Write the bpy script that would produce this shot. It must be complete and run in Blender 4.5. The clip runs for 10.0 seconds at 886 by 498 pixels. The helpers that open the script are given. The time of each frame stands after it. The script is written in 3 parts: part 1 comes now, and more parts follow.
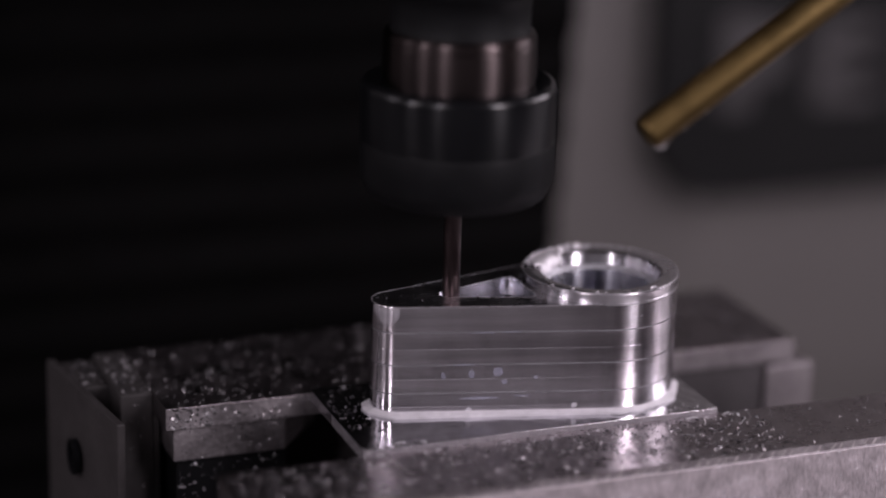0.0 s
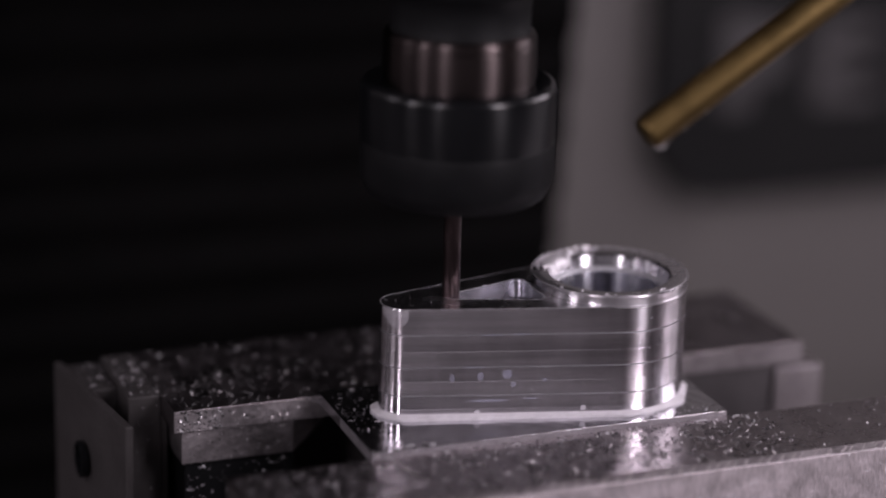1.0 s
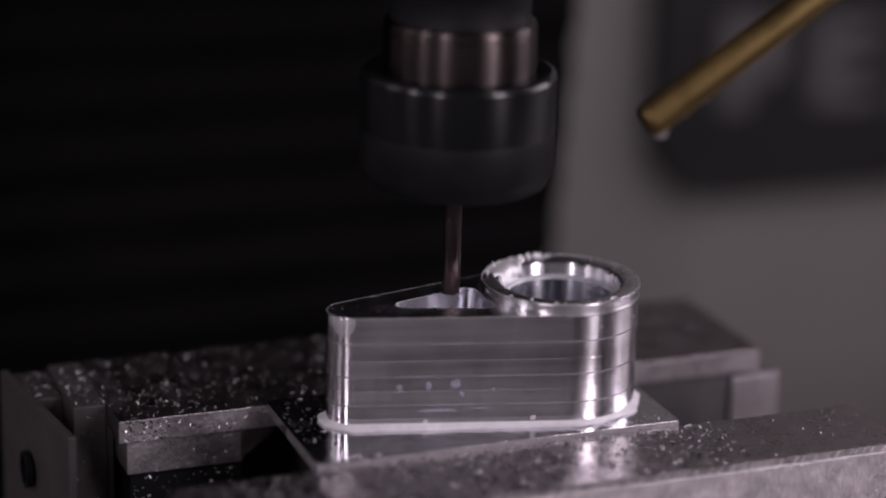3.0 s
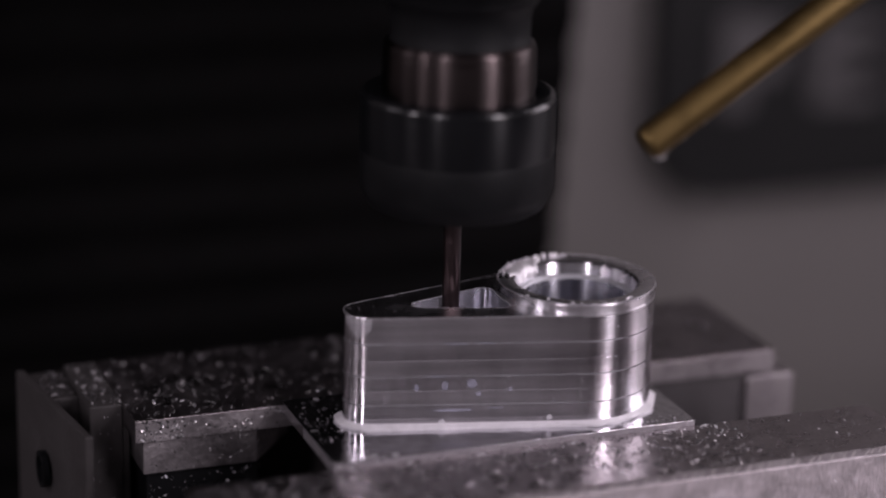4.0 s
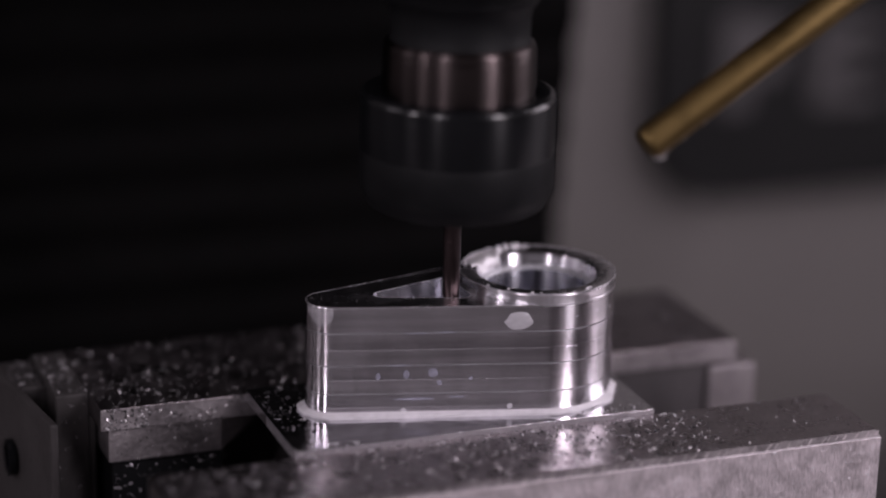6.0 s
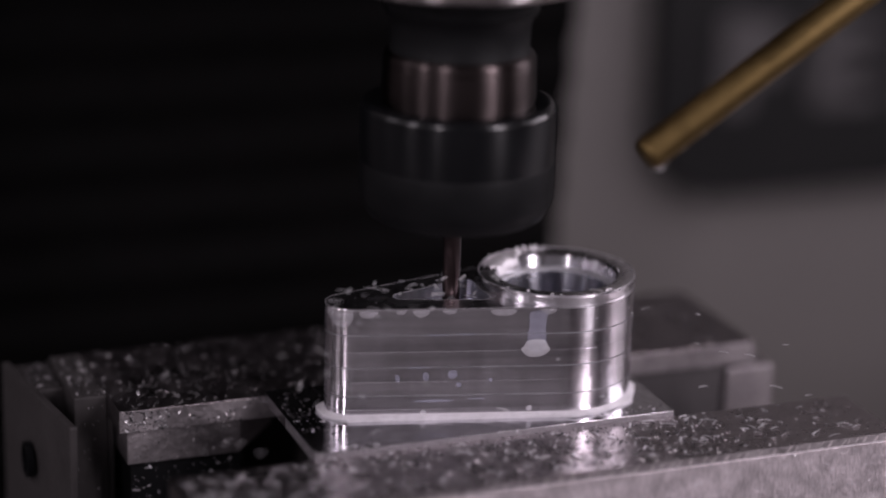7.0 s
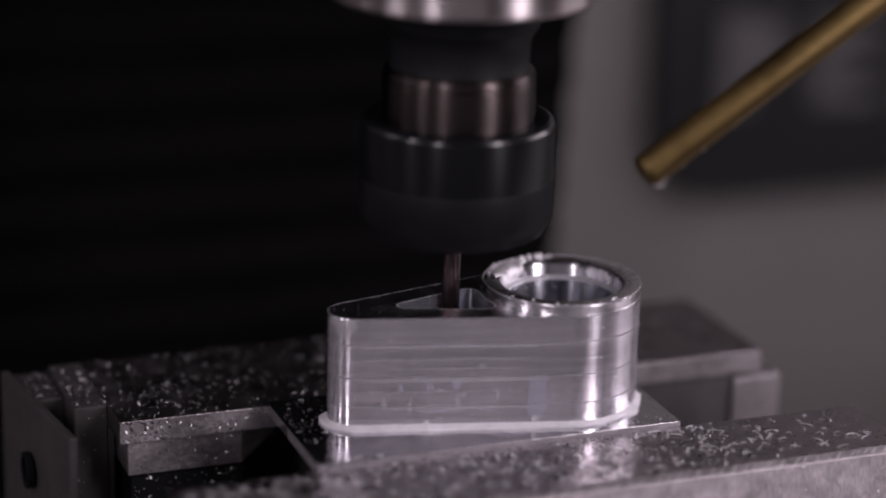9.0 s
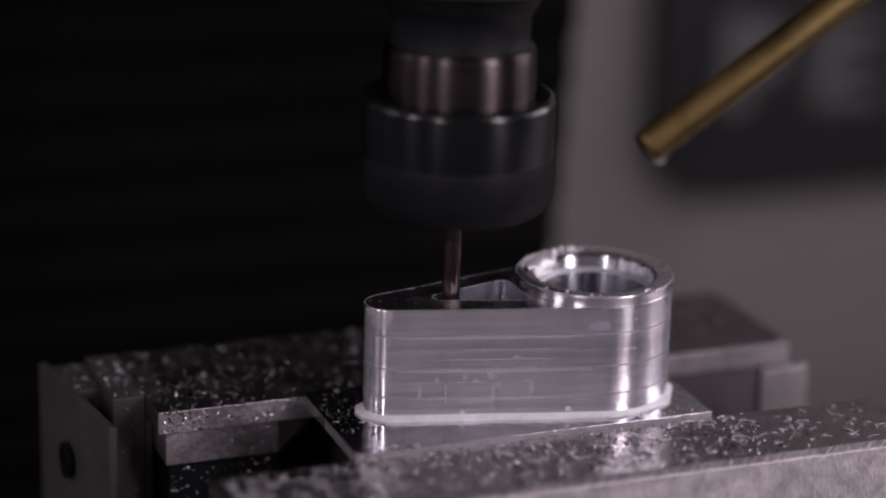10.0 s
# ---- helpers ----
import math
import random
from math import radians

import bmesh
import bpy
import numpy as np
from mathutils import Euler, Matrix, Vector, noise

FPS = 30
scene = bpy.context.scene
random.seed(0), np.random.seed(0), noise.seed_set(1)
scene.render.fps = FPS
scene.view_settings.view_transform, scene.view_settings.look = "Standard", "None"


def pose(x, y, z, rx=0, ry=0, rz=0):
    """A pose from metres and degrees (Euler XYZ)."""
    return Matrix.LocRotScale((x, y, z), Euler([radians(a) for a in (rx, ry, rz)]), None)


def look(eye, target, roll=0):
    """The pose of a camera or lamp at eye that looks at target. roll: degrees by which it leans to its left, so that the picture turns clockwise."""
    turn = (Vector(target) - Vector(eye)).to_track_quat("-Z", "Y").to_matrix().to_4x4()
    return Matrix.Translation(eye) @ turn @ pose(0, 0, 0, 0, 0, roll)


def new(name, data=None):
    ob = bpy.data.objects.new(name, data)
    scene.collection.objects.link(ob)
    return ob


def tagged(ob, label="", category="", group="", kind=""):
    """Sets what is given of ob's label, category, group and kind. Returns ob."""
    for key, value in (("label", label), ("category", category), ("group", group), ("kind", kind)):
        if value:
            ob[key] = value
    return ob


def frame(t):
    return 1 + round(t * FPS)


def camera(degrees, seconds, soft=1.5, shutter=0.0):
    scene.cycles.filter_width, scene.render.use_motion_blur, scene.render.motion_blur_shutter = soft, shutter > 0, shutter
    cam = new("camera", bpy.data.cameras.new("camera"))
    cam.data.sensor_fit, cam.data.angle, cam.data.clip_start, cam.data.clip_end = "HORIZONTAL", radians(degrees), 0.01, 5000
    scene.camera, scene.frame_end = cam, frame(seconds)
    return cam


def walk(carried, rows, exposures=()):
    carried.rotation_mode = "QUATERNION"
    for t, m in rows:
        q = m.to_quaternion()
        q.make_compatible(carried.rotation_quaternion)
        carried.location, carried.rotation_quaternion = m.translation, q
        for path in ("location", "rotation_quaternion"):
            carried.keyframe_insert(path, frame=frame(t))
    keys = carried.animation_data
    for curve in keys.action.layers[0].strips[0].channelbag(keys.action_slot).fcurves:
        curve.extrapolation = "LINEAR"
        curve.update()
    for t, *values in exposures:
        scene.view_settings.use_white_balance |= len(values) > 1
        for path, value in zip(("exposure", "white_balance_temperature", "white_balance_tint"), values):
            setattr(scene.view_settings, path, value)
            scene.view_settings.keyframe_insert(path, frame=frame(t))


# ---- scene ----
cam = camera(21.5, 10.0, soft=2.05, shutter=0.0)
MM = 0.001
EYE = pose(-0.14286, -0.36477, 0.15578, 0, 0, -21.09) @ pose(0, 0, 0, 90 - 17.8, 0, 0) @ pose(0, 0, 0, 0, 0, 1.48)
walk(cam, [(0.0, EYE), (10.0, EYE)])
cam.data.dof.use_dof = True
cam.data.dof.focus_distance = 0.4135
cam.data.dof.aperture_fstop = 4.5


# ---- light: a dim workshop sky tone, the enclosure's work lamps and an added fill panel ----
world = bpy.data.worlds.new("world")
scene.world = world
world.use_nodes = True
world.node_tree.nodes["Background"].inputs[0].default_value = (0.5, 0.47, 0.49, 1)
world.node_tree.nodes["Background"].inputs[1].default_value = 0.02
scene.view_settings.exposure = 0.08

FWD, RIGHT = Vector((0.36, 0.933, 0)), Vector((0.933, -0.36, 0))


def work_or_fill_lamp(angle, distance, height, wide, tall, watts, tint=(1.0, 0.885, 0.985)):
    """A work or fill lamp that stands round the machine, at an angle from the camera's side."""
    a = radians(angle)
    at = Vector((0, 0, height)) + distance * (math.cos(a) * -FWD + math.sin(a) * RIGHT)
    data = bpy.data.lights.new("work_or_fill_lamp", "AREA")
    data.shape, data.size, data.size_y, data.energy, data.color = "RECTANGLE", wide, tall, watts, tint
    lamp = new("work_or_fill_lamp", data)
    lamp.matrix_world = look(at, (0, 0, 0.01))
    return lamp


work_or_fill_lamp(-23, 0.62, 0.30, 0.045, 0.40, 0.85)
work_or_fill_lamp(50, 0.60, 0.28, 0.11, 0.40, 1.95)
work_or_fill_lamp(-56, 0.58, 0.30, 0.045, 0.30, 0.5)
work_or_fill_lamp(-110, 0.60, 0.28, 0.75, 0.40, 1.0)
work_or_fill_lamp(109, 0.55, 0.28, 0.33, 0.40, 1.6)
# Added fill: an unseen dim panel that the link's flat side mirrors as grey.
work_or_fill_lamp(4, 0.95, 0.08, 0.68, 0.50, 0.265)


# ---- materials ----
def add_swirls(m, scale, strength):
    """Arcs left by a facing cutter: a fine ring wave in the relief, on top of the grain."""
    n, l = m.node_tree.nodes, m.node_tree.links
    b = n["Principled BSDF"]
    tc = n.new("ShaderNodeTexCoord")
    mp = n.new("ShaderNodeMapping")
    mp.inputs["Location"].default_value = (0.01, 0.035, 0)
    l.new(tc.outputs["Object"], mp.inputs["Vector"])
    w = n.new("ShaderNodeTexWave")
    w.wave_type, w.rings_direction = "RINGS", "Z"
    w.inputs["Scale"].default_value, w.inputs["Distortion"].default_value = scale, 1.5
    l.new(mp.outputs[0], w.inputs["Vector"])
    bump = n.new("ShaderNodeBump")
    bump.inputs["Strength"].default_value, bump.inputs["Distance"].default_value = strength, 0.0002
    l.new(w.outputs["Fac"], bump.inputs["Height"])
    for old in list(b.inputs["Normal"].links):
        l.new(old.from_socket, bump.inputs["Normal"])
    l.new(bump.outputs[0], b.inputs["Normal"])


def add_streaks(m, low, high, scale=520.0):
    """Level streaks left along a side by the passes of the cutter."""
    n, l = m.node_tree.nodes, m.node_tree.links
    b = n["Principled BSDF"]
    tc = n.new("ShaderNodeTexCoord")
    mp = n.new("ShaderNodeMapping")
    mp.inputs["Scale"].default_value = (0.022, 0.022, 1.0)
    l.new(tc.outputs["Object"], mp.inputs["Vector"])
    streak = n.new("ShaderNodeTexNoise")
    streak.inputs["Scale"].default_value, streak.inputs["Detail"].default_value = scale, 4
    l.new(mp.outputs[0], streak.inputs["Vector"])
    ramp = n.new("ShaderNodeMapRange")
    ramp.inputs[1].default_value, ramp.inputs[2].default_value = 0.3, 0.7
    ramp.inputs[3].default_value, ramp.inputs[4].default_value = low, high
    l.new(streak.outputs[0], ramp.inputs[0])
    scaled = n.new("ShaderNodeVectorMath")
    scaled.operation = "SCALE"
    l.new(b.inputs["Base Color"].links[0].from_socket, scaled.inputs[0])
    l.new(ramp.outputs[0], scaled.inputs["Scale"])
    l.new(scaled.outputs[0], b.inputs["Base Color"])


def vary_islands(m, low, high):
    """Each flake its own brightness: clean, oily or smeared."""
    n, l = m.node_tree.nodes, m.node_tree.links
    b = n["Principled BSDF"]
    geo = n.new("ShaderNodeNewGeometry")
    ramp = n.new("ShaderNodeMapRange")
    ramp.inputs[3].default_value, ramp.inputs[4].default_value = low, high
    skew = n.new("ShaderNodeMath")
    skew.operation = "POWER"
    skew.inputs[1].default_value = 3.3
    l.new(geo.outputs["Random Per Island"], skew.inputs[0])
    l.new(skew.outputs[0], ramp.inputs[0])
    scaled = n.new("ShaderNodeVectorMath")
    scaled.operation = "SCALE"
    l.new(b.inputs["Base Color"].links[0].from_socket, scaled.inputs[0])
    l.new(ramp.outputs[0], scaled.inputs["Scale"])
    l.new(scaled.outputs[0], b.inputs["Base Color"])


def material(name, colour, rough=0.5, metal=0.0, grain=0.0, scale=400.0, stain=0.15, stretch=(1, 1, 1), aniso=0.0, turn=0.25, rough_var=0.1, gloss=0.5, alpha=1.0):
    """A surface with two scales of variation in colour and gloss and a fine relief."""
    m = bpy.data.materials.new(name)
    m.use_nodes = True
    nt = m.node_tree
    n, l = nt.nodes, nt.links
    b = n["Principled BSDF"]
    tc = n.new("ShaderNodeTexCoord")
    mp = n.new("ShaderNodeMapping")
    mp.inputs["Scale"].default_value = stretch
    l.new(tc.outputs["Object"], mp.inputs["Vector"])
    fine = n.new("ShaderNodeTexNoise")
    fine.inputs["Scale"].default_value, fine.inputs["Detail"].default_value = scale, 6
    l.new(mp.outputs[0], fine.inputs["Vector"])
    wide = n.new("ShaderNodeTexNoise")
    wide.inputs["Scale"].default_value, wide.inputs["Detail"].default_value = scale * 0.12, 3
    l.new(tc.outputs["Object"], wide.inputs["Vector"])
    mix = n.new("ShaderNodeMix")
    mix.data_type = "FLOAT"
    mix.inputs[0].default_value = 0.5
    l.new(fine.outputs[0], mix.inputs[2])
    l.new(wide.outputs[0], mix.inputs[3])
    ramp = n.new("ShaderNodeMapRange")
    ramp.inputs[1].default_value, ramp.inputs[2].default_value = 0.3, 0.7
    ramp.inputs[3].default_value, ramp.inputs[4].default_value = 1 - stain, 1 + stain
    l.new(mix.outputs[0], ramp.inputs[0])
    tint = n.new("ShaderNodeVectorMath")
    tint.operation = "SCALE"
    tint.inputs[0].default_value = colour
    l.new(ramp.outputs[0], tint.inputs["Scale"])
    l.new(tint.outputs[0], b.inputs["Base Color"])
    rr = n.new("ShaderNodeMapRange")
    rr.inputs[1].default_value, rr.inputs[2].default_value = 0.3, 0.7
    rr.inputs[3].default_value, rr.inputs[4].default_value = max(0.03, rough - rough_var), min(1, rough + rough_var)
    l.new(wide.outputs[0], rr.inputs[0])
    l.new(rr.outputs[0], b.inputs["Roughness"])
    b.inputs["Metallic"].default_value = metal
    b.inputs["Specular IOR Level"].default_value, b.inputs["Alpha"].default_value = gloss, alpha
    if aniso:
        b.inputs["Anisotropic"].default_value = aniso
        b.inputs["Anisotropic Rotation"].default_value = turn
        tg = n.new("ShaderNodeTangent")
        tg.direction_type, tg.axis = "RADIAL", "Z"
        l.new(tg.outputs[0], b.inputs["Tangent"])
    if grain:
        bump = n.new("ShaderNodeBump")
        bump.inputs["Strength"].default_value, bump.inputs["Distance"].default_value = grain, 0.0002
        l.new(fine.outputs[0], bump.inputs["Height"])
        l.new(bump.outputs[0], b.inputs["Normal"])
    return m


CUT = material("milled_aluminium", (0.85, 0.82, 0.87), 0.22, 1, 0.05, 900, 0.06, (1, 1, 0.05), 0.97, 0.25, 0.04)
add_streaks(CUT, 0.78, 1.14)
MIRROR = material("faced_aluminium", (0.66, 0.65, 0.68), 0.17, 1, 0.12, 700, 0.22, rough_var=0.07)
BORE = material("polished_bore", (0.60, 0.60, 0.66), 0.26, 1, 0.03, 900, 0.1, (1, 1, 0.05), 0.95, 0.25, 0.04)
FROSTED = material("frosted_pocket_wall", (0.60, 0.60, 0.66), 0.27, 0.9, 0.15, 700, 0.2, (1, 1, 0.05), 0.9, 0.25, 0.05)
FRESH = material("fresh_chip", (0.82, 0.81, 0.84), 0.36, 0.55, 0.35, 700, 0.15)
add_swirls(MIRROR, 120.0, 0.09)
SMEARED = material("smeared_boss_wall", (0.82, 0.80, 0.84), 0.32, 1, 0.35, 600, 0.25, (1, 1, 0.2), 0.8, 0.25, 0.1)
# Set tone for the groove shading on the link's pass lines.
PASS = material("pass_line_shading", (0.25, 0.25, 0.268), 0.42, 0.8, 0.4, 1200, 0.35)
TOPFACE = material("faced_top", (0.74, 0.73, 0.76), 0.25, 1, 0.3, 900, 0.2, rough_var=0.08)
SAWN_AND_GROOVE = material("sawn_edge", (0.40, 0.38, 0.40), 0.6, 1, 0.5, 1500, 0.3)
SKIRT = material("whitish_burr", (0.76, 0.74, 0.77), 0.5, 0.15, 0.4, 700, 0.15)
FROST = material("burred_aluminium", (0.85, 0.84, 0.86), 0.48, 1, 0.6, 900, 0.10)
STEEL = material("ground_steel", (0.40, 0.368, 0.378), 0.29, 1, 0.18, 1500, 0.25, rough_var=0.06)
# Front face base over twice the jaw top's: lamp light on it set in colour.
FACE = material("worn_lit_steel_face", (0.86, 0.79, 0.82), 0.55, 1, 0.9, 2200, 0.28, (1, 1, 0.35), rough_var=0.05)
WORN = material("worn_jaw_end", (0.36, 0.333, 0.344), 0.52, 1, 0.7, 900, 0.45, rough_var=0.05)
TORN = material("torn_aluminium", (0.74, 0.72, 0.75), 0.42, 0.55, 0.6, 1200, 0.25)
WALL = material("bored_wall", (0.66, 0.65, 0.69), 0.26, 1, 0.12, 900, 0.2, (1, 1, 0.05), 0.85, 0.25, 0.05)
EDGE = material("greyed_jaw_edge", (0.40, 0.37, 0.383), 0.52, 1, 0.7, 900, 0.4, rough_var=0.05)
LEDGE = material("frosty_ledge", (0.60, 0.60, 0.64), 0.46, 0.4, 0.4, 1200, 0.2)
NICK = material("bright_nicks", (0.62, 0.57, 0.59), 0.5, 1, 0.5, 3200, 0.15)
SHEET = material("thin_oil_film", (0.70, 0.68, 0.73), 0.4, 0.0, 0.1, 260, 0.12, (1, 1, 0.1), alpha=0.075)
OILY = material("oily_ground_steel", (0.28, 0.256, 0.264), 0.34, 1, 0.7, 1500, 0.3, rough_var=0.1)
# Cast grey as on the jaw block, in a paler tone for its recess.
RECESS = material("paler_cast_recess", (0.085, 0.078, 0.081), 0.6, 0.0, 0.4, 700, 0.2, gloss=0.3)
CAST = material("grey_cast_body", (0.045, 0.041, 0.0413), 0.55, 0.0, 0.4, 700, 0.2, gloss=0.3)
TURNED = material("turned_steel", (0.55, 0.50, 0.50), 0.34, 1, 0.03, 900, 0.06, (1, 1, 0.1), 0.9)
COLLAR = material("browned_steel", (0.082, 0.067, 0.066), 0.40, 1, 0.04, 500, 0.08, (1, 1, 0.1), 0.88, rough_var=0.02)
BLACK = material("black_oxide_steel", (0.006, 0.0064, 0.0075), 0.34, 0, 0.02, 500, 0.2, (1, 1, 0.1), 0.9, gloss=0.26, rough_var=0.03)
GLOSS = material("polished_black_edge", (0.006, 0.0064, 0.0075), 0.2, 0, 0.02, 900, 0.1, gloss=0.6, rough_var=0.02)
BLACKM = material("matte_black_oxide_and_shade", (0.0064, 0.0066, 0.0074), 0.5, 0, 0.2, 900, 0.2, gloss=0.18)
CARBIDE = material("coated_carbide", (0.060, 0.044, 0.045), 0.35, 1, 0.1, 900, 0.15, (1, 1, 0.2))
BRASS = material("tarnished_brass", (0.200, 0.138, 0.057), 0.5, 1, 0.25, 500, 0.22)
CHIP = material("bright_chip", (0.50, 0.482, 0.50), 0.34, 0.7, 0.1, 2000, 0.1)
vary_islands(CHIP, 0.20, 1.95)
BELLOWS = material("black_way_cover", (0.0032, 0.003, 0.0031), 0.85, 0, 0.4, 300, 0.5, gloss=0.06)
PAINT = material("grey_enclosure_paint", (0.163, 0.152, 0.147), 0.6, 0, 0.1, 120, 0.05)
SIGN = material("dark_panel", (0.0062, 0.0063, 0.0069), 0.6, 0, 0.05, 120, 0.1, gloss=0.3)
LETTER = material("pale_panel_marks", (0.080, 0.075, 0.077), 0.6, 0, 0.05, 120, 0.08)
IRON = material("table_iron", (0.20, 0.19, 0.19), 0.4, 1, 0.4, 500, 0.2)
OIL = material("milky_oil", (0.78, 0.77, 0.80), 0.25, 0.0, 0.2, 900, 0.08, alpha=0.5)
HAZE = material("hazy_wet_oil", (0.78, 0.77, 0.80), 0.35, 0.0, 0.2, 900, 0.1, alpha=0.27)
FILM = material("dried_oil_film", (0.62, 0.64, 0.80), 0.35, 0.0, 0.2, 900, 0.1, alpha=0.22)


# ---- mesh helpers ----
def part(name, bm, mat, parent=None, label="", smooth=None):
    """Links a bmesh (in millimetres) as one mesh object under a thing."""
    bmesh.ops.scale(bm, vec=(MM, MM, MM), verts=bm.verts)
    bmesh.ops.recalc_face_normals(bm, faces=bm.faces)
    me = bpy.data.meshes.new(name)
    if smooth is not None:
        for f in bm.faces:
            f.smooth = True
        for e in bm.edges:
            if len(e.link_faces) == 2 and e.calc_face_angle(0) > radians(smooth):
                e.smooth = False
    bm.to_mesh(me)
    bm.free()
    me.materials.append(mat)
    ob = new(name, me)
    if parent is not None:
        ob.parent = parent
    return tagged(ob, label)


def box(x0, x1, y0, y1, z0, z1, bevel=0.3, bm=None):
    bm = bm or bmesh.new()
    made = bmesh.ops.create_cube(bm, size=1)["verts"]
    for v in made:
        v.co = Vector(((x0 + x1) / 2 + v.co.x * (x1 - x0), (y0 + y1) / 2 + v.co.y * (y1 - y0), (z0 + z1) / 2 + v.co.z * (z1 - z0)))
    if bevel:
        edges = list({e for v in made for e in v.link_edges})
        bmesh.ops.bevel(bm, geom=edges, offset=bevel, segments=2, affect="EDGES", profile=0.5)
    return bm


def slab(plan, z0, z1, bevel=0.35):
    """An upright block over a plan of (x, y) corners."""
    bm = bmesh.new()
    rows = loft(bm, [[(x, y, z) for x, y in plan] for z in (z0, z1)])
    bm.faces.new(rows[0][::-1])
    bm.faces.new(rows[1])
    bmesh.ops.bevel(bm, geom=list(bm.edges), offset=bevel, segments=2, affect="EDGES", profile=0.5)
    return bm


def turned(profile, n=96, bm=None, cx=0, cy=0, close=False):
    """Spins a profile of (radius, height) pairs round the upright axis."""
    bm = bm or bmesh.new()
    rings = []
    for r, z in profile:
        if r < 1e-6:
            rings.append([bm.verts.new((cx, cy, z))])
        else:
            rings.append([bm.verts.new((cx + r * math.cos(2 * math.pi * i / n), cy + r * math.sin(2 * math.pi * i / n), z)) for i in range(n)])
    for a, b in zip(rings, rings[1:]):
        for i in range(n):
            j = (i + 1) % n
            q = [a[i % len(a)], a[j % len(a)], b[j % len(b)], b[i % len(b)]]
            q = list(dict.fromkeys(q))
            if len(q) > 2:
                bm.faces.new(q)
    return bm


def two_faced(ob, mat):
    """Gives the level upper faces of ob a finish of their own."""
    ob.data.materials.append(mat)
    for p in ob.data.polygons:
        if p.normal.z > 0.95:
            p.material_index = 1


def thing(name, label, category, kind=""):
    return tagged(new(name), label, category, kind=kind)


# ---- workpiece: a teardrop link with a raised boss, milled from a clamped bar ----
TIP, BOSS = (-10.32, 0.73), (28.85, 0.73)
R_TIP, R_BOSS = 4.58, 14.12
Z_BASE, Z_TOP, Z_RIM = 1.2, 21.5, 23.5


def teardrop(grow=0.0, n=28):
    """The outline of the link, counter-clockwise, grown outwards."""
    lean = math.asin((R_BOSS - R_TIP) / (BOSS[0] - TIP[0]))
    pts = []
    a0, a1 = math.pi / 2 + lean, 1.5 * math.pi - lean
    for i in range(n + 1):
        a = a0 + (a1 - a0) * i / n
        pts.append((TIP[0] + (R_TIP + grow) * math.cos(a), TIP[1] + (R_TIP + grow) * math.sin(a)))
    a0, a1 = -math.pi / 2 - lean, math.pi / 2 + lean
    m = n * 2
    for i in range(m + 1):
        a = a0 + (a1 - a0) * i / m
        pts.append((BOSS[0] + (R_BOSS + grow) * math.cos(a), BOSS[1] + (R_BOSS + grow) * math.sin(a)))
    return pts


def pocket_outline():
    """The milled pocket between the tip and the boss: rounded corners of the cutter's radius, an arc along the boss."""
    r = 1.7
    pts = []
    left, low, high = (-0.7, 0.75), (12.6, -3.3), (12.6, 4.8)
    for c, b0, b1 in ((left, 107, 253), (low, 253, 360)):
        for i in range(9):
            a = radians(b0 + (b1 - b0) * i / 8)
            pts.append((c[0] + r * math.cos(a), c[1] + r * math.sin(a)))
    for i in range(1, 8):
        a = math.pi + 0.24 - 0.48 * i / 8
        pts.append((BOSS[0] + 14.75 * math.cos(a), BOSS[1] + 14.75 * math.sin(a)))
    for i in range(9):
        a = radians(107 * i / 8)
        pts.append((high[0] + r * math.cos(a), high[1] + r * math.sin(a)))
    return pts


def loft(bm, loops):
    """Walls between equal outlines; each loop is a list of points in space."""
    rows = [[bm.verts.new(p) for p in loop] for loop in loops]
    for a, b in zip(rows, rows[1:]):
        for i in range(len(a)):
            j = (i + 1) % len(a)
            bm.faces.new((a[i], a[j], b[j], b[i]))
    return rows


def rim_edges(bm, row):
    return [bm.edges.get((row[i], row[(i + 1) % len(row)])) or bm.edges.new((row[i], row[(i + 1) % len(row)])) for i in range(len(row))]


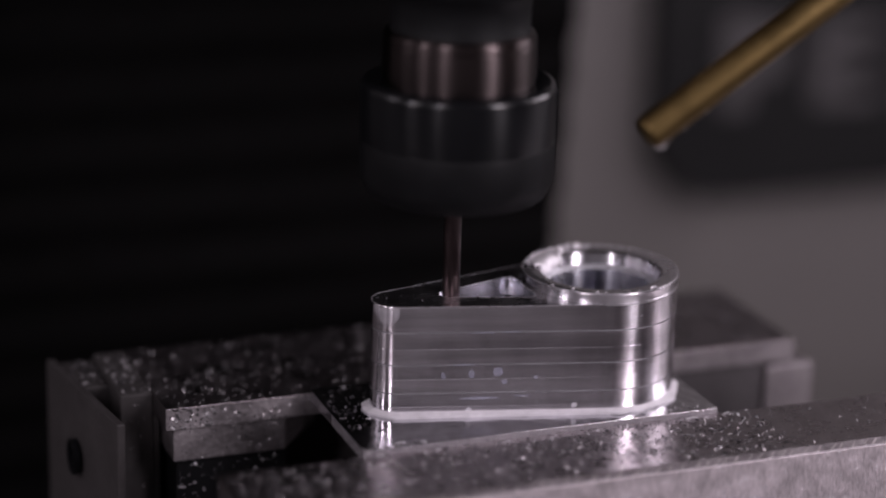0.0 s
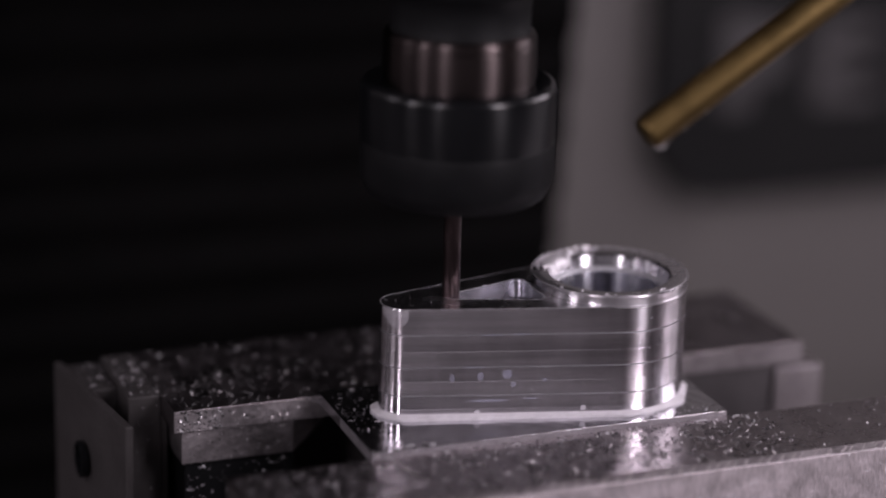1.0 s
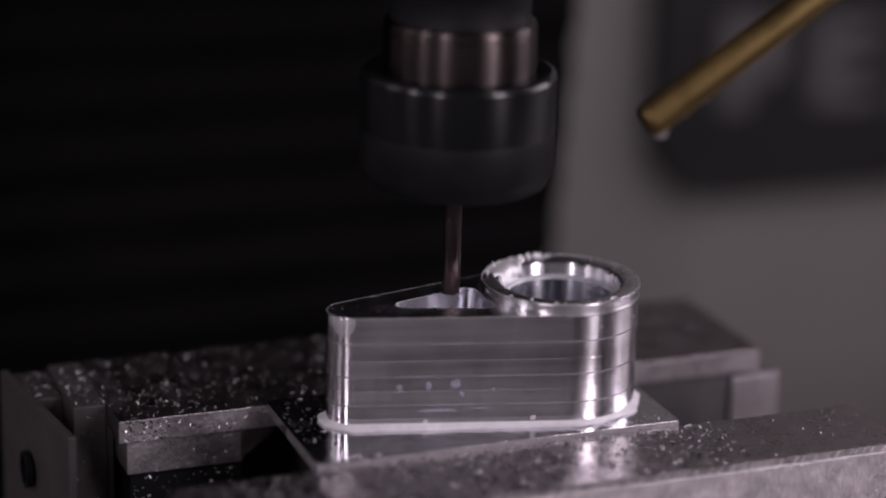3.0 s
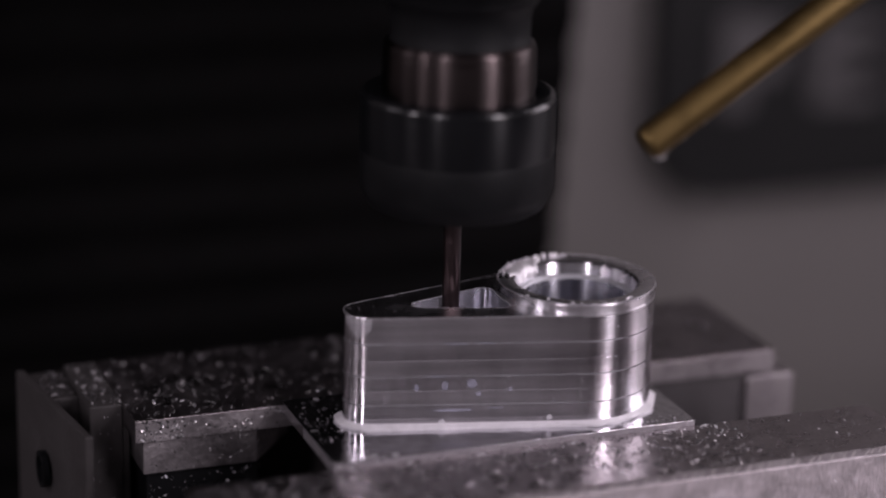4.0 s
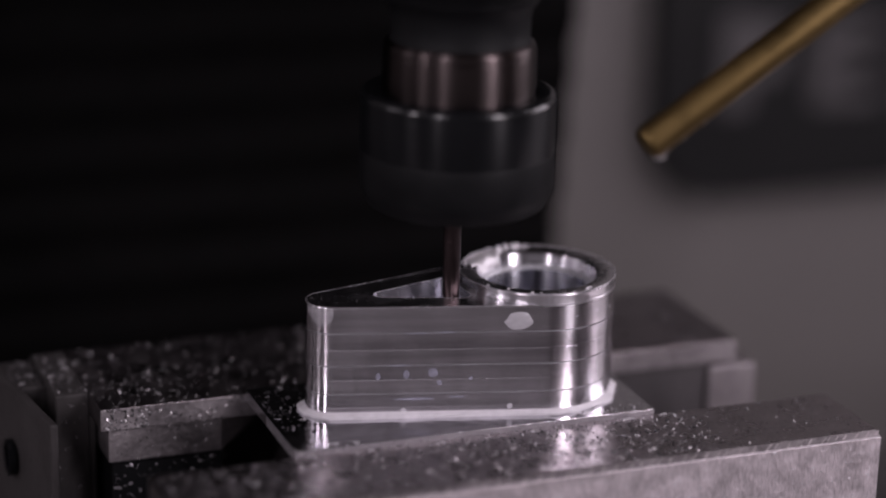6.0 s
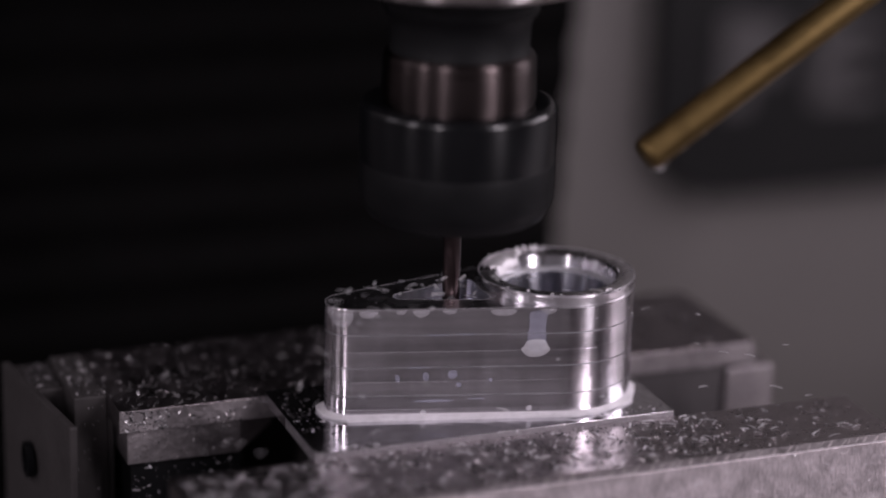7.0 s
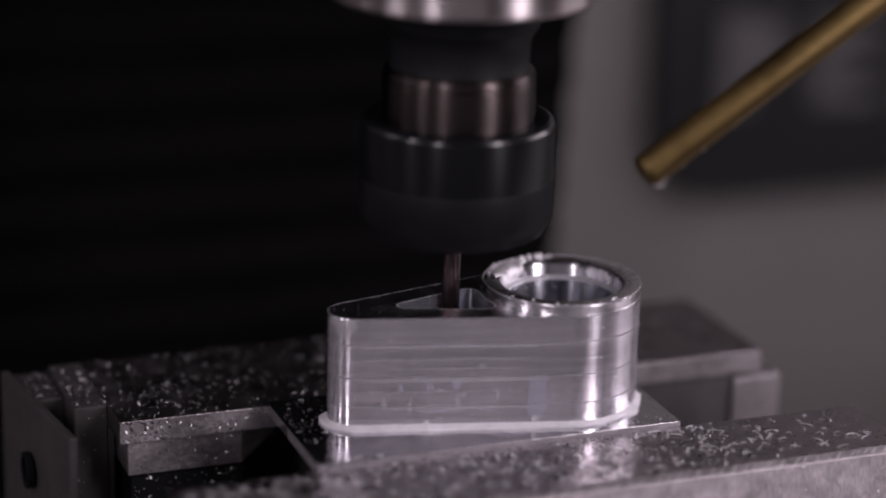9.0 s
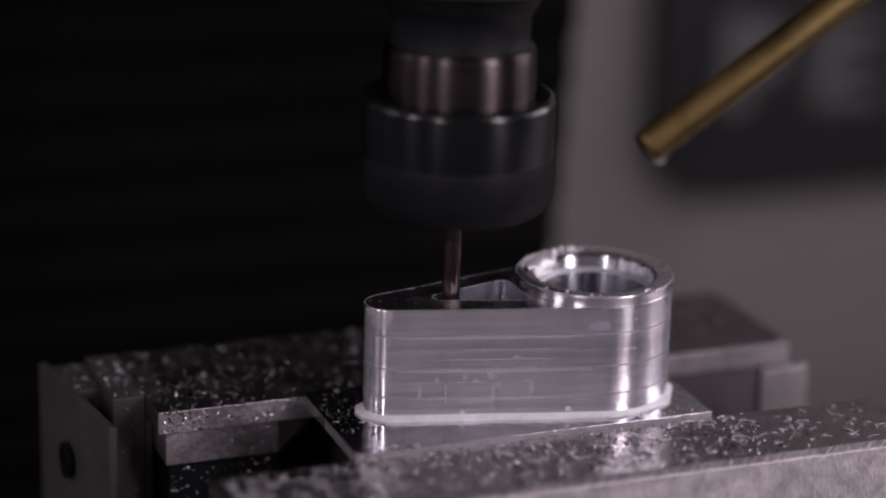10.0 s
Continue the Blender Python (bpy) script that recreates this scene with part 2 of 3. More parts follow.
def workpiece():
    root = thing("workpiece", "shiny milled aluminium teardrop link clamped in the vise", "workpiece")
    bm = bmesh.new()
    # outer wall in the bands left by the depth passes; each band wavers by hundredths
    def band(z, grow, k):
        pts = []
        for i, (x, y) in enumerate(teardrop(grow)):
            w = 0.028 * noise.noise((x * 0.6, y * 0.6, k * 7.3)) + 0.003 * noise.noise((x * 2.5, y * 2.5, k * 3.1))
            nx, ny = (x - TIP[0], y - TIP[1]) if i <= 28 else (x - BOSS[0], y - BOSS[1])
            h = math.hypot(nx, ny)
            pts.append((x + w * nx / h, y + w * ny / h, z))
        return pts
    loops = []
    heights = [0.6, 2.7, 5.35, 8.0, 10.65, 13.6, 16.7, 21.38]
    for k, (z0, z1) in enumerate(zip(heights, heights[1:])):
        tilt = (0.009, -0.007, 0.010, -0.008, 0.007, -0.008, 0.008)[k]
        loops += [band(z0 + 0.12, tilt, k), band(z1 - 0.14, -tilt, k), band(z1, -0.032, k)]
    loops.append([(x, y, Z_TOP) for x, y in teardrop(-0.08)])
    rows = loft(bm, loops)
    rim = [bm.verts.new((x, y, Z_TOP)) for x, y in pocket_outline()]
    bore = [(BOSS[0] + 13.36 * math.cos(2 * math.pi * i / 72), BOSS[1] + 13.36 * math.sin(2 * math.pi * i / 72), Z_TOP) for i in range(72)]
    hole = [bm.verts.new(p) for p in bore]
    bmesh.ops.triangle_fill(bm, use_beauty=True, use_dissolve=False, edges=rim_edges(bm, rows[-1]) + rim_edges(bm, rim) + rim_edges(bm, hole))
    body = part("body", bm, CUT, root, smooth=7)
    bm = bmesh.new()
    loft(bm, [[(x, y, z) for x, y in pocket_outline()] for z in (Z_TOP, Z_TOP - 12.0)])
    part("pocket_wall", bm, FROSTED, body, "bright pocket wall", smooth=30)
    # thin bright burrs left standing along the top edges
    def lip(pts, z, tall, k):
        bm = bmesh.new()
        m = len(pts)
        def ring(off, up):
            out = []
            for i, (x, y) in enumerate(pts):
                (ax, ay), (bx, by) = pts[i - 1], pts[(i + 1) % m]
                dx, dy = bx - ax, by - ay
                h = math.hypot(dx, dy) or 1
                t = tall * (0.45 + 0.9 * abs(noise.noise((x * 0.8, y * 0.8, k))))
                out.append((x + off * dy / h, y - off * dx / h, z + up * t))
            return out
        loft(bm, [ring(0.03, 0), ring(0.05, 0.7), ring(0.0, 1.0), ring(-0.05, 0.5), ring(-0.06, 0)])
        return bm
    def dense(pts, step=0.5):
        out = []
        for i, p in enumerate(pts):
            q = pts[(i + 1) % len(pts)]
            c = max(1, int(math.dist(p, q) / step))
            out += [(p[0] + (q[0] - p[0]) * j / c, p[1] + (q[1] - p[1]) * j / c) for j in range(c)]
        return out
    part("edge_burr", lip(dense(teardrop(-0.08)), Z_TOP - 0.02, 0.07, 2), TORN, root, "hair-thin bright burr on the top edge", smooth=60)
    part("edge_burr", lip(dense(pocket_outline()), Z_TOP - 0.02, 0.06, 5), TORN, root, "hair-thin bright burr round the pocket", smooth=60)
    circle = [(BOSS[0] + 14.1 * math.cos(2 * math.pi * i / 180), BOSS[1] + 14.1 * math.sin(2 * math.pi * i / 180)) for i in range(180)]
    part("edge_burr", lip(circle, Z_RIM - 0.02, 0.12, 8), TORN, root, "hair-thin bright burr on the boss rim", smooth=60)
    def rounds(*pairs):
        return turned(list(pairs), 120, None, BOSS[0], BOSS[1])
    boss = part("boss", rounds((14.16, Z_TOP - 0.3), (14.18, Z_TOP + 0.05), (14.06, Z_TOP + 0.14), (14.1, Z_RIM - 0.9), (14.3, Z_RIM - 0.3), (14.25, Z_RIM - 0.08), (14.0, Z_RIM), (12.6, Z_RIM - 0.06), (11.2, Z_RIM - 0.22)), SMEARED, root, "raised bored boss with a burred rim", smooth=25)
    two_faced(body, TOPFACE)
    # the deeper pass lines: groove shading painted as upper and lower flank tones
    body.data.materials.append(SAWN_AND_GROOVE)
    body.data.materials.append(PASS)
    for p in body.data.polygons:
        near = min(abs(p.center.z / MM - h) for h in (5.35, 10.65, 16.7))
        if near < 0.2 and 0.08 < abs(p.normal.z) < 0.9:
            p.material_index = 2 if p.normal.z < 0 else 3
    two_faced(boss, TOPFACE)
    part("bore_mouth", rounds((11.2, Z_RIM - 0.22), (10.8, Z_RIM - 0.5), (10.6, Z_RIM - 1.0), (10.45, 21.3), (10.35, 21.0)), WALL, boss, "bright counterbored mouth", smooth=30)
    part("ledge", rounds((10.35, 21.0), (10.1, 20.75), (9.75, 20.6), (9.55, 20.3)), LEDGE, boss, "frosty ledge inside the boss", smooth=20)
    part("bore", rounds((9.55, 20.3), (9.5, 16.0), (9.35, 15.9), (9.35, 2.0), (0, 1.8)), BORE, boss, "smooth dark-looking bore", smooth=30)
    bm = bmesh.new()
    rows = []
    for z, rad in ((Z_RIM + 0.15, 13.6), (Z_RIM + 0.35, 12.9), (Z_RIM + 0.15, 12.0), (Z_RIM - 0.05, 11.2), (Z_RIM - 0.6, 10.5), (Z_RIM - 1.9, 10.15)):
        row = []
        for a in range(100, 158, 2):
            edge = min(1.0, (a - 98) / 14, (158 - a) / 14)
            r = 12.1 + (rad - 12.35) * edge + 0.5 * edge * noise.noise((a * 0.13, z, 3))
            row.append(bm.verts.new((BOSS[0] + r * math.cos(radians(a)), BOSS[1] + r * math.sin(radians(a)), z + 0.18 * noise.noise((a * 0.11, z, 8)))))
        rows.append(row)
    for p, q in zip(rows, rows[1:]):
        for i in range(len(p) - 1):
            bm.faces.new((p[i], p[i + 1], q[i + 1], q[i]))
    part("smeared_burr", bm, TORN, boss, "frosty smeared burr folded into the bore", smooth=60)
    # torn burr on the rim of the boss
    bm = bmesh.new()
    rng = random.Random(4)
    for i in range(56):
        a = radians(rng.uniform(75, 150)) if i < 44 else radians(rng.uniform(0, 360))
        rad = rng.uniform(12.8, 13.7)
        c = Vector((BOSS[0] + rad * math.cos(a), BOSS[1] + rad * math.sin(a), Z_RIM - 0.05))
        d = Vector((-math.sin(a), math.cos(a), 0)) * rng.uniform(0.12, 0.45)
        up = Vector((rng.uniform(-0.3, 0.3), rng.uniform(-0.3, 0.3), rng.uniform(0.2, 0.95) if i < 44 else rng.uniform(0.1, 0.4)))
        vs = [bm.verts.new(p) for p in (c - d, c + d, c + d * 0.5 + up, c - d * 0.7 + up * 0.8)]
        bm.faces.new(vs)
        ws = [bm.verts.new(v.co + Vector((math.cos(a), math.sin(a), 0)) * 0.08) for v in vs]
        bm.faces.new(ws[::-1])
        for k in range(4):
            bm.faces.new((vs[k], ws[k], ws[(k + 1) % 4], vs[(k + 1) % 4]))
    part("rim_burr", bm, TORN, root, "torn bright burr on the boss rim")
    # skirt of smeared metal round the foot
    bm = bmesh.new()
    outer, inner = teardrop(1.0), teardrop(-0.15)
    def wavy(k, pts, z, amp):
        return [(x + amp * noise.noise((x * 0.35, y * 0.35, k)), y + amp * noise.noise((x * 0.35, y * 0.35, k + 9)), z + 0.25 * amp * noise.noise((x * 0.2, y * 0.2, k + 3))) for x, y in pts]
    loft(bm, [wavy(0, inner, 2.0, 0.1), wavy(1, teardrop(0.5), 1.75, 0.3), wavy(2, outer, 1.45, 0.85), wavy(2, teardrop(0.9), 1.0, 0.85), wavy(4, inner, 0.9, 0.1)])
    part("burr_skirt", bm, SKIRT, root, "whitish smeared burr round the foot", smooth=60)
    part("flange", box(-22.2, 45.2, -16.66, 14.0, -1.0, 0.98, 0.02), MIRROR, root, "bright clamped bar end under the link")
    part("sawn_edge", box(-22.2, 45.2, -16.72, -16.64, -0.9, 0.96, 0.0), SAWN_AND_GROOVE, root, "dull sawn front edge of the bar")
    part("sawn_end", box(-22.24, -22.19, -16.6, 0.5, -0.9, 0.94, 0.0), SAWN_AND_GROOVE, root, "pale sawn end of the bar")
    part("bar", box(-8, 40, -16.66, 14.0, -9.0, -1.01, 0.2), FROST, root, "clamped bar under the flange")
    bm = bmesh.new()
    top = [bm.verts.new((x, y, 0)) for x, y in [(6.5 + (x - 6.5) * 0.995, 0.75 + (y - 0.75) * 0.99) for x, y in pocket_outline()]]
    bm.faces.new(top)
    ext = bmesh.ops.extrude_face_region(bm, geom=list(bm.faces))
    for v in ext["geom"]:
        if isinstance(v, bmesh.types.BMVert):
            v.co.z -= 1.0
    floor_ = part("pocket_floor", bm, MIRROR, root, "freshly cut pocket floor")
    return root, floor_


# ---- vise ----
def vise():
    root = thing("machine_vise", "grey steel machine vise with chip-strewn jaws", "vise")
    fixed = part("fixed_jaw", box(-49.0, 77.8, 14.07, 46, -4.2, 0, 0.1), OILY, root, "ground steel fixed jaw littered with chips")
    part("jaw_edge", box(-48.9, 77.7, 13.97, 14.1, -4.1, -0.12, 0.03), EDGE, fixed, "worn front edge of the fixed jaw")
    part("jaw_face", slab([(-47.4, 14.9), (-26.5, 14.9), (-17, 27), (-17, 45), (-47.4, 45)], -10.7, -4.25, 0.2), WORN, fixed, "stepped jaw face")
    bm = box(-55.1, -49.05, 23.3, 46, -60, -0.15, 0.3)
    box(-49.0, -47.9, 23.35, 46, -60, -4.3, 0.1, bm)
    box(-47.85, 72.0, 36, 46, -60, -4.3, 0.1, bm)
    part("jaw_block", bm, CAST, root, "dark cast jaw block")
    # The shade under the stepped face is put into the foot's black colour.
    part("jaw_base", box(-46.6, -26.0, 16.2, 35.9, -60, -10.75, 0.2), BLACKM, root, "foot of the fixed jaw, black for the shade under the step")
    part("jaw_recess", box(28, 72.38, 15.6, 36.1, -60, -4.4, 0.1), RECESS, root, "dark grey recess of the jaw block")
    part("jaw_end", box(72.4, 82.7, 14.4, 46, -60, -5.4, 0.3), EDGE, root, "bright worn end of the jaw block")
    part("filler", slab([(-55.1, 32), (-55.1, 46), (-62, 46), (-60.2, 32)], -60, -1.2), CAST, root)
    part("side_plate", slab([(-58.9, 9.5), (-57.4, 9.5), (-62.6, 45.5), (-64.1, 45.5)], -60, 0), CAST, root, "worn grey side plate")
    bm = turned([(0, 0.0), (2.6, 0.0), (2.6, 1.2), (3.4, 1.2), (3.4, 0.0)], 32)
    bmesh.ops.rotate(bm, cent=(0, 0, 0), matrix=Matrix.Rotation(radians(-90), 3, "Y"), verts=bm.verts)
    bmesh.ops.translate(bm, vec=(-62.0, 29.5, -13.5), verts=bm.verts)
    part("side_bolt", bm, BLACK, root, "dark recessed bolt")
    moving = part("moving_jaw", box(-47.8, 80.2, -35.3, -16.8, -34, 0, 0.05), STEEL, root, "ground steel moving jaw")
    part("jaw_front", box(-47.0, 80.15, -37.0, -35.25, -33, -0.82, 0.04), FACE, moving, "worn front face with lamp light in its pale tone")
    bm = bmesh.new()
    ends = []
    for x in (-47.7, 80.1):
        ends.append([bm.verts.new((x, y, z)) for y, z in ((-35.1, 0.03), (-35.4, 0.0), (-36.8, -0.62), (-36.98, -0.84), (-35.3, -0.86))])
    for i in range(5):
        j = (i + 1) % 5
        bm.faces.new((ends[0][i], ends[0][j], ends[1][j], ends[1][i]))
    bm.faces.new(ends[0][::-1])
    bm.faces.new(ends[1])
    part("worn_edge", bm, WORN, moving, "dull worn chamfer of the jaw")
    bm = bmesh.new()
    rng = random.Random(12)
    x = -46.0
    while x < 79:
        w, d = rng.uniform(0.25, 0.8), rng.uniform(1.2, 2.2)
        lo, hi = rng.uniform(0.0, 0.25), rng.uniform(0.7, 1.0)
        vs = []
        for u, v in ((0, lo), (w, lo), (w * 0.8, hi), (0.1, hi)):
            vs.append(bm.verts.new((x + u + d * v, -36.8 + 1.4 * v, -0.605 + 0.62 * v)))
        bm.faces.new(vs)
        x += rng.uniform(1.2, 3.0)
    part("nicked_edge", bm, NICK, moving, "bright nicks along the jaw edge")
    part("bed", box(-46, 78, -110, 22, -60, -34, 0.8), CAST, root, "dark vise bed")
    return root


def chip_bed(name, count, x0, x1, y0, y1, z, small, large, seed, label, dense=1.0):
    """Loose cuttings: small bent flakes scattered over a stretch."""
    rng = random.Random(seed)
    bm = bmesh.new()
    for _ in range(count):
        x = x0 + (x1 - x0) * rng.random() ** dense
        y = rng.uniform(y0, y1)
        s = small + (large - small) * rng.random() ** 3
        rot = Euler((rng.uniform(-0.7, 0.7), rng.uniform(-0.45, 0.45), rng.uniform(0, 6.28))).to_matrix()
        w = s * rng.uniform(0.12, 0.5)
        ps = [Vector((-s, -w, 0)), Vector((0, -w * 0.8, s * 0.35)), Vector((s, -w * 0.5, 0)), Vector((s * 0.8, w, 0.1 * s)), Vector((0, w, s * 0.45)), Vector((-s, w * 0.7, 0))]
        ps = [rot @ p * 0.5 for p in ps]
        lift = -min(p.z for p in ps)
        vs = [bm.verts.new(p + Vector((x, y, z + lift))) for p in ps]
        bm.faces.new((vs[0], vs[1], vs[4], vs[5]))
        bm.faces.new((vs[1], vs[2], vs[3], vs[4]))
    ob = part(name, bm, CHIP)
    return tagged(ob, label, "metal chips", kind="stuff")


def stuck_chips(name, count, x0, x1, z0, z1, y, small, large, seed, label, mat=CHIP):
    """Small flakes held by oil on an upright face."""
    rng = random.Random(seed)
    bm = bmesh.new()
    for _ in range(count):
        s = small + (large - small) * rng.random() ** 3
        c = Vector((rng.uniform(x0, x1), y, rng.uniform(z0, z1)))
        rot = Matrix.Rotation(rng.uniform(0, 6.28), 3, "Y")
        ps = [c + rot @ Vector(p) * s * 0.5 for p in ((-1, -0.05, -0.35), (0.1, -0.5, -0.3), (1, -0.1, 0.1), (0.2, -0.35, 0.4), (-0.8, -0.1, 0.3))]
        vs = [bm.verts.new(p) for p in ps]
        bm.faces.new((vs[0], vs[1], vs[3], vs[4]))
        bm.faces.new((vs[1], vs[2], vs[3]))
    return tagged(part(name, bm, mat), label, "metal chips", kind="stuff")


def boss_flecks(count=36):
    """Small cuttings that cling to the rounded side of the boss."""
    rng = random.Random(52)
    bm = bmesh.new()
    for _ in range(count):
        a, z, s = radians(rng.uniform(-100, 20)), 2.0 + 18 * rng.random() ** 1.4, rng.uniform(0.1, 0.36)
        out, side, up = Vector((math.cos(a), math.sin(a), 0)), Vector((-math.sin(a), math.cos(a), 0)), Vector((0, 0, 1))
        c = Vector((BOSS[0], BOSS[1], z)) + out * (R_BOSS + 0.02)
        turn = rng.uniform(-0.9, 0.9)
        u, v = side * math.cos(turn) + up * math.sin(turn), up * math.cos(turn) - side * math.sin(turn)
        vs = [bm.verts.new(c + p) for p in (-u * s, u * 0.1 * s - v * 0.25 * s + out * 0.15, u * s + out * 0.05, u * 0.2 * s + v * 0.3 * s + out * 0.1)]
        bm.faces.new(vs)
    return tagged(part("metal_chips", bm, TORN), "tiny bright chips clinging to the boss", "metal chips", kind="stuff")


# ---- oil on the link's flat side ----
SIDE = pose(-0.01143, -0.00371, 0, 0, 0, -14.09)


def blob(pts, thick, bm=None):
    """A thin lens of oil on the flat side: an outline in (along, up), domed outwards."""
    bm = bm or bmesh.new()
    for _ in range(2):
        pts = [(p[0] * (1 - f) + q[0] * f, p[1] * (1 - f) + q[1] * f) for p, q in zip(pts, pts[1:] + pts[:1]) for f in (0.25, 0.75)]
    cx, cz = sum(p[0] for p in pts) / len(pts), sum(p[1] for p in pts) / len(pts)
    rings = []
    for k, d in ((1.0, 0.02), (0.8, thick * 0.7), (0.4, thick)):
        rings.append([(cx + (x - cx) * k, -d, cz + (z - cz) * k) for x, z in pts])
    rows = loft(bm, rings)
    bm.faces.new(rows[-1])
    return bm


def oil_drop():
    """A sliding drop: a broad foot with a thin tail above it."""
    pts = [(-2.75, -0.1), (-2.0, -0.9), (-1.4, -1.5), (-0.2, -1.65), (1.0, -1.5), (1.9, -1.1), (2.75, -0.2), (2.2, 0.4), (1.9, 1.3), (1.1, 1.65), (0, 1.75), (-1.1, 1.6), (-1.8, 1.2), (-2.0, 0.4)]
    return tagged(part("oil_drop", blob(pts, 0.35), OIL, smooth=80), "milky oil drop sliding down the link's bright side", "oil drop")


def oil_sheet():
    """A thin sheet of oil run down over the flat side and round both ends of it."""
    bm = bmesh.new()
    outer, inner = teardrop(0.045), teardrop(0.02)
    keep = [i for i in range(len(outer)) if 13 <= i <= 50]
    def row(pts, z, k):
        return [(pts[i][0], pts[i][1], z + 0.25 * noise.noise((i * 0.7, k, 0))) for i in keep]
    ring = [row(outer, 21.15, 1), row(outer, 2.0, 2), row(inner, 2.0, 2), row(inner, 21.15, 1)]
    rows = [[bm.verts.new(p) for p in r] for r in ring]
    for p, q in zip(rows, rows[1:] + rows[:1]):
        for i in range(len(p) - 1):
            bm.faces.new((p[i], p[i + 1], q[i + 1], q[i]))
    bm.faces.new([r[0] for r in rows])
    bm.faces.new([r[-1] for r in rows][::-1])
    film = tagged(part("oil_film", bm, SHEET, smooth=30), "thin hazy oil film run down the link's bright side", "oil film")
    # level runs held on the pass lines, short upright runs and specks low on the side
    runs = [(18.5, 16.25, 37.0, 0.55), (17.5, 14.0, 35.0, 0.25), (18.5, 10.1, 37.0, 0.8), (17.0, 12.2, 30.0, 0.3), (18.5, 4.9, 36.0, 0.4)]
    runs += [(9.6, 5.2, 0.5, 3.4), (18.0, 5.6, 0.55, 3.8), (5.0, 6.0, 0.5, 2.6), (25.0, 7.0, 0.45, 2.2), (10.0, 13.2, 1.3, 0.5), (5.8, 17.6, 0.5, 1.0), (14.6, 2.9, 0.8, 0.8), (18.0, 3.1, 0.7, 0.7), (12.2, 1.9, 1.2, 0.9), (32.0, 2.6, 1.3, 1.1), (14.8, 8.2, 1.1, 1.1), (22.0, 12.6, 1.4, 0.7)]
    rng = random.Random(23)
    for x, z, w, h in runs:
        pts = [(x + 0.5 * w * math.cos(a) * rng.uniform(0.8, 1.05), z + 0.5 * h * math.sin(a) * rng.uniform(0.75, 1.1)) for a in [2 * math.pi * i / 20 for i in range(20)]]
        bm = blob(pts, 0.03)
        bmesh.ops.translate(bm, vec=(0, -0.05, 0), verts=bm.verts)
        part("run", on_side(bm), HAZE, film, smooth=80)
    return film


def on_side(bm):
    """Lays a shape drawn in (along, out, up) on the link's flat side."""
    bmesh.ops.rotate(bm, cent=(0, 0, 0), matrix=Matrix.Rotation(radians(-14.09), 3, "Z"), verts=bm.verts)
    bmesh.ops.translate(bm, vec=(-11.43, -3.71, 0), verts=bm.verts)
    return bm


def oil_trail():
    """The bluish film that a sliding drop leaves above it."""
    pts = [(-1.5, 1.0), (0, 0.3), (1.5, 1.0), (1.75, 3.0), (1.45, 5.2), (1.6, 7.0), (1.9, 8.2), (-1.7, 8.2), (-1.3, 6.6), (-1.55, 4.6), (-1.8, 2.6)]
    return tagged(part("oil_trail", blob(pts, 0.06), FILM, smooth=80), "bluish oil trail behind the sliding drop", "oil trail")


def small_drop():
    pts = [(-2.3, 0.1), (-1.6, -0.7), (-0.4, -1.0), (0.9, -0.8), (1.9, -0.2), (2.0, 0.5), (1.0, 0.8), (-0.2, 1.0), (-1.5, 0.8)]
    return tagged(part("oil_drop", blob(pts, 0.2), FILM, smooth=80), "small bluish oil drop under the boss", "oil drop")


def seam_oil():
    """Milky oil that wells over the top edge: a patch round the tip and scallops along the side."""
    root = thing("edge_oil", "milky oil welling over the link's top edge", "oil film")
    bm = bmesh.new()
    skin, core = teardrop(0.09), teardrop(-0.05)
    keep = range(16, 29)
    low = [17.6 + 2.2 * abs(i - 23) / 6 + 0.8 * noise.noise((i * 0.8, 2, 5)) for i in keep]
    ring = [[(skin[i][0], skin[i][1], 21.3) for i in keep], [(skin[i][0], skin[i][1], z) for i, z in zip(keep, low)], [(core[i][0], core[i][1], z - 0.1) for i, z in zip(keep, low)], [(core[i][0], core[i][1], 21.3) for i in keep]]
    rows = [[bm.verts.new(p) for p in r] for r in ring]
    for p, q in zip(rows, rows[1:] + rows[:1]):
        for i in range(len(p) - 1):
            bm.faces.new((p[i], p[i + 1], q[i + 1], q[i]))
    bm.faces.new([r[0] for r in rows])
    bm.faces.new([r[-1] for r in rows][::-1])
    part("tip_patch", bm, HAZE, PIECE, "hazy patch of oil round the tip", smooth=60)
    rng = random.Random(5)
    for x, w, h in ((2.6, 3.6, 1.5), (8.4, 2.0, 0.8), (12.0, 3.6, 1.3), (17.0, 2.4, 0.7), (26.5, 5.0, 1.2), (34.5, 3.0, 1.0)):
        pts = [(x + 0.5 * w * math.cos(a) * rng.uniform(0.8, 1.1), 21.2 + h * min(0.0, math.sin(a)) * rng.uniform(0.8, 1.1)) for a in [2 * math.pi * i / 16 for i in range(16)]]
        part("scallop", on_side(blob(pts, 0.08)), HAZE, root, smooth=80)
    return root


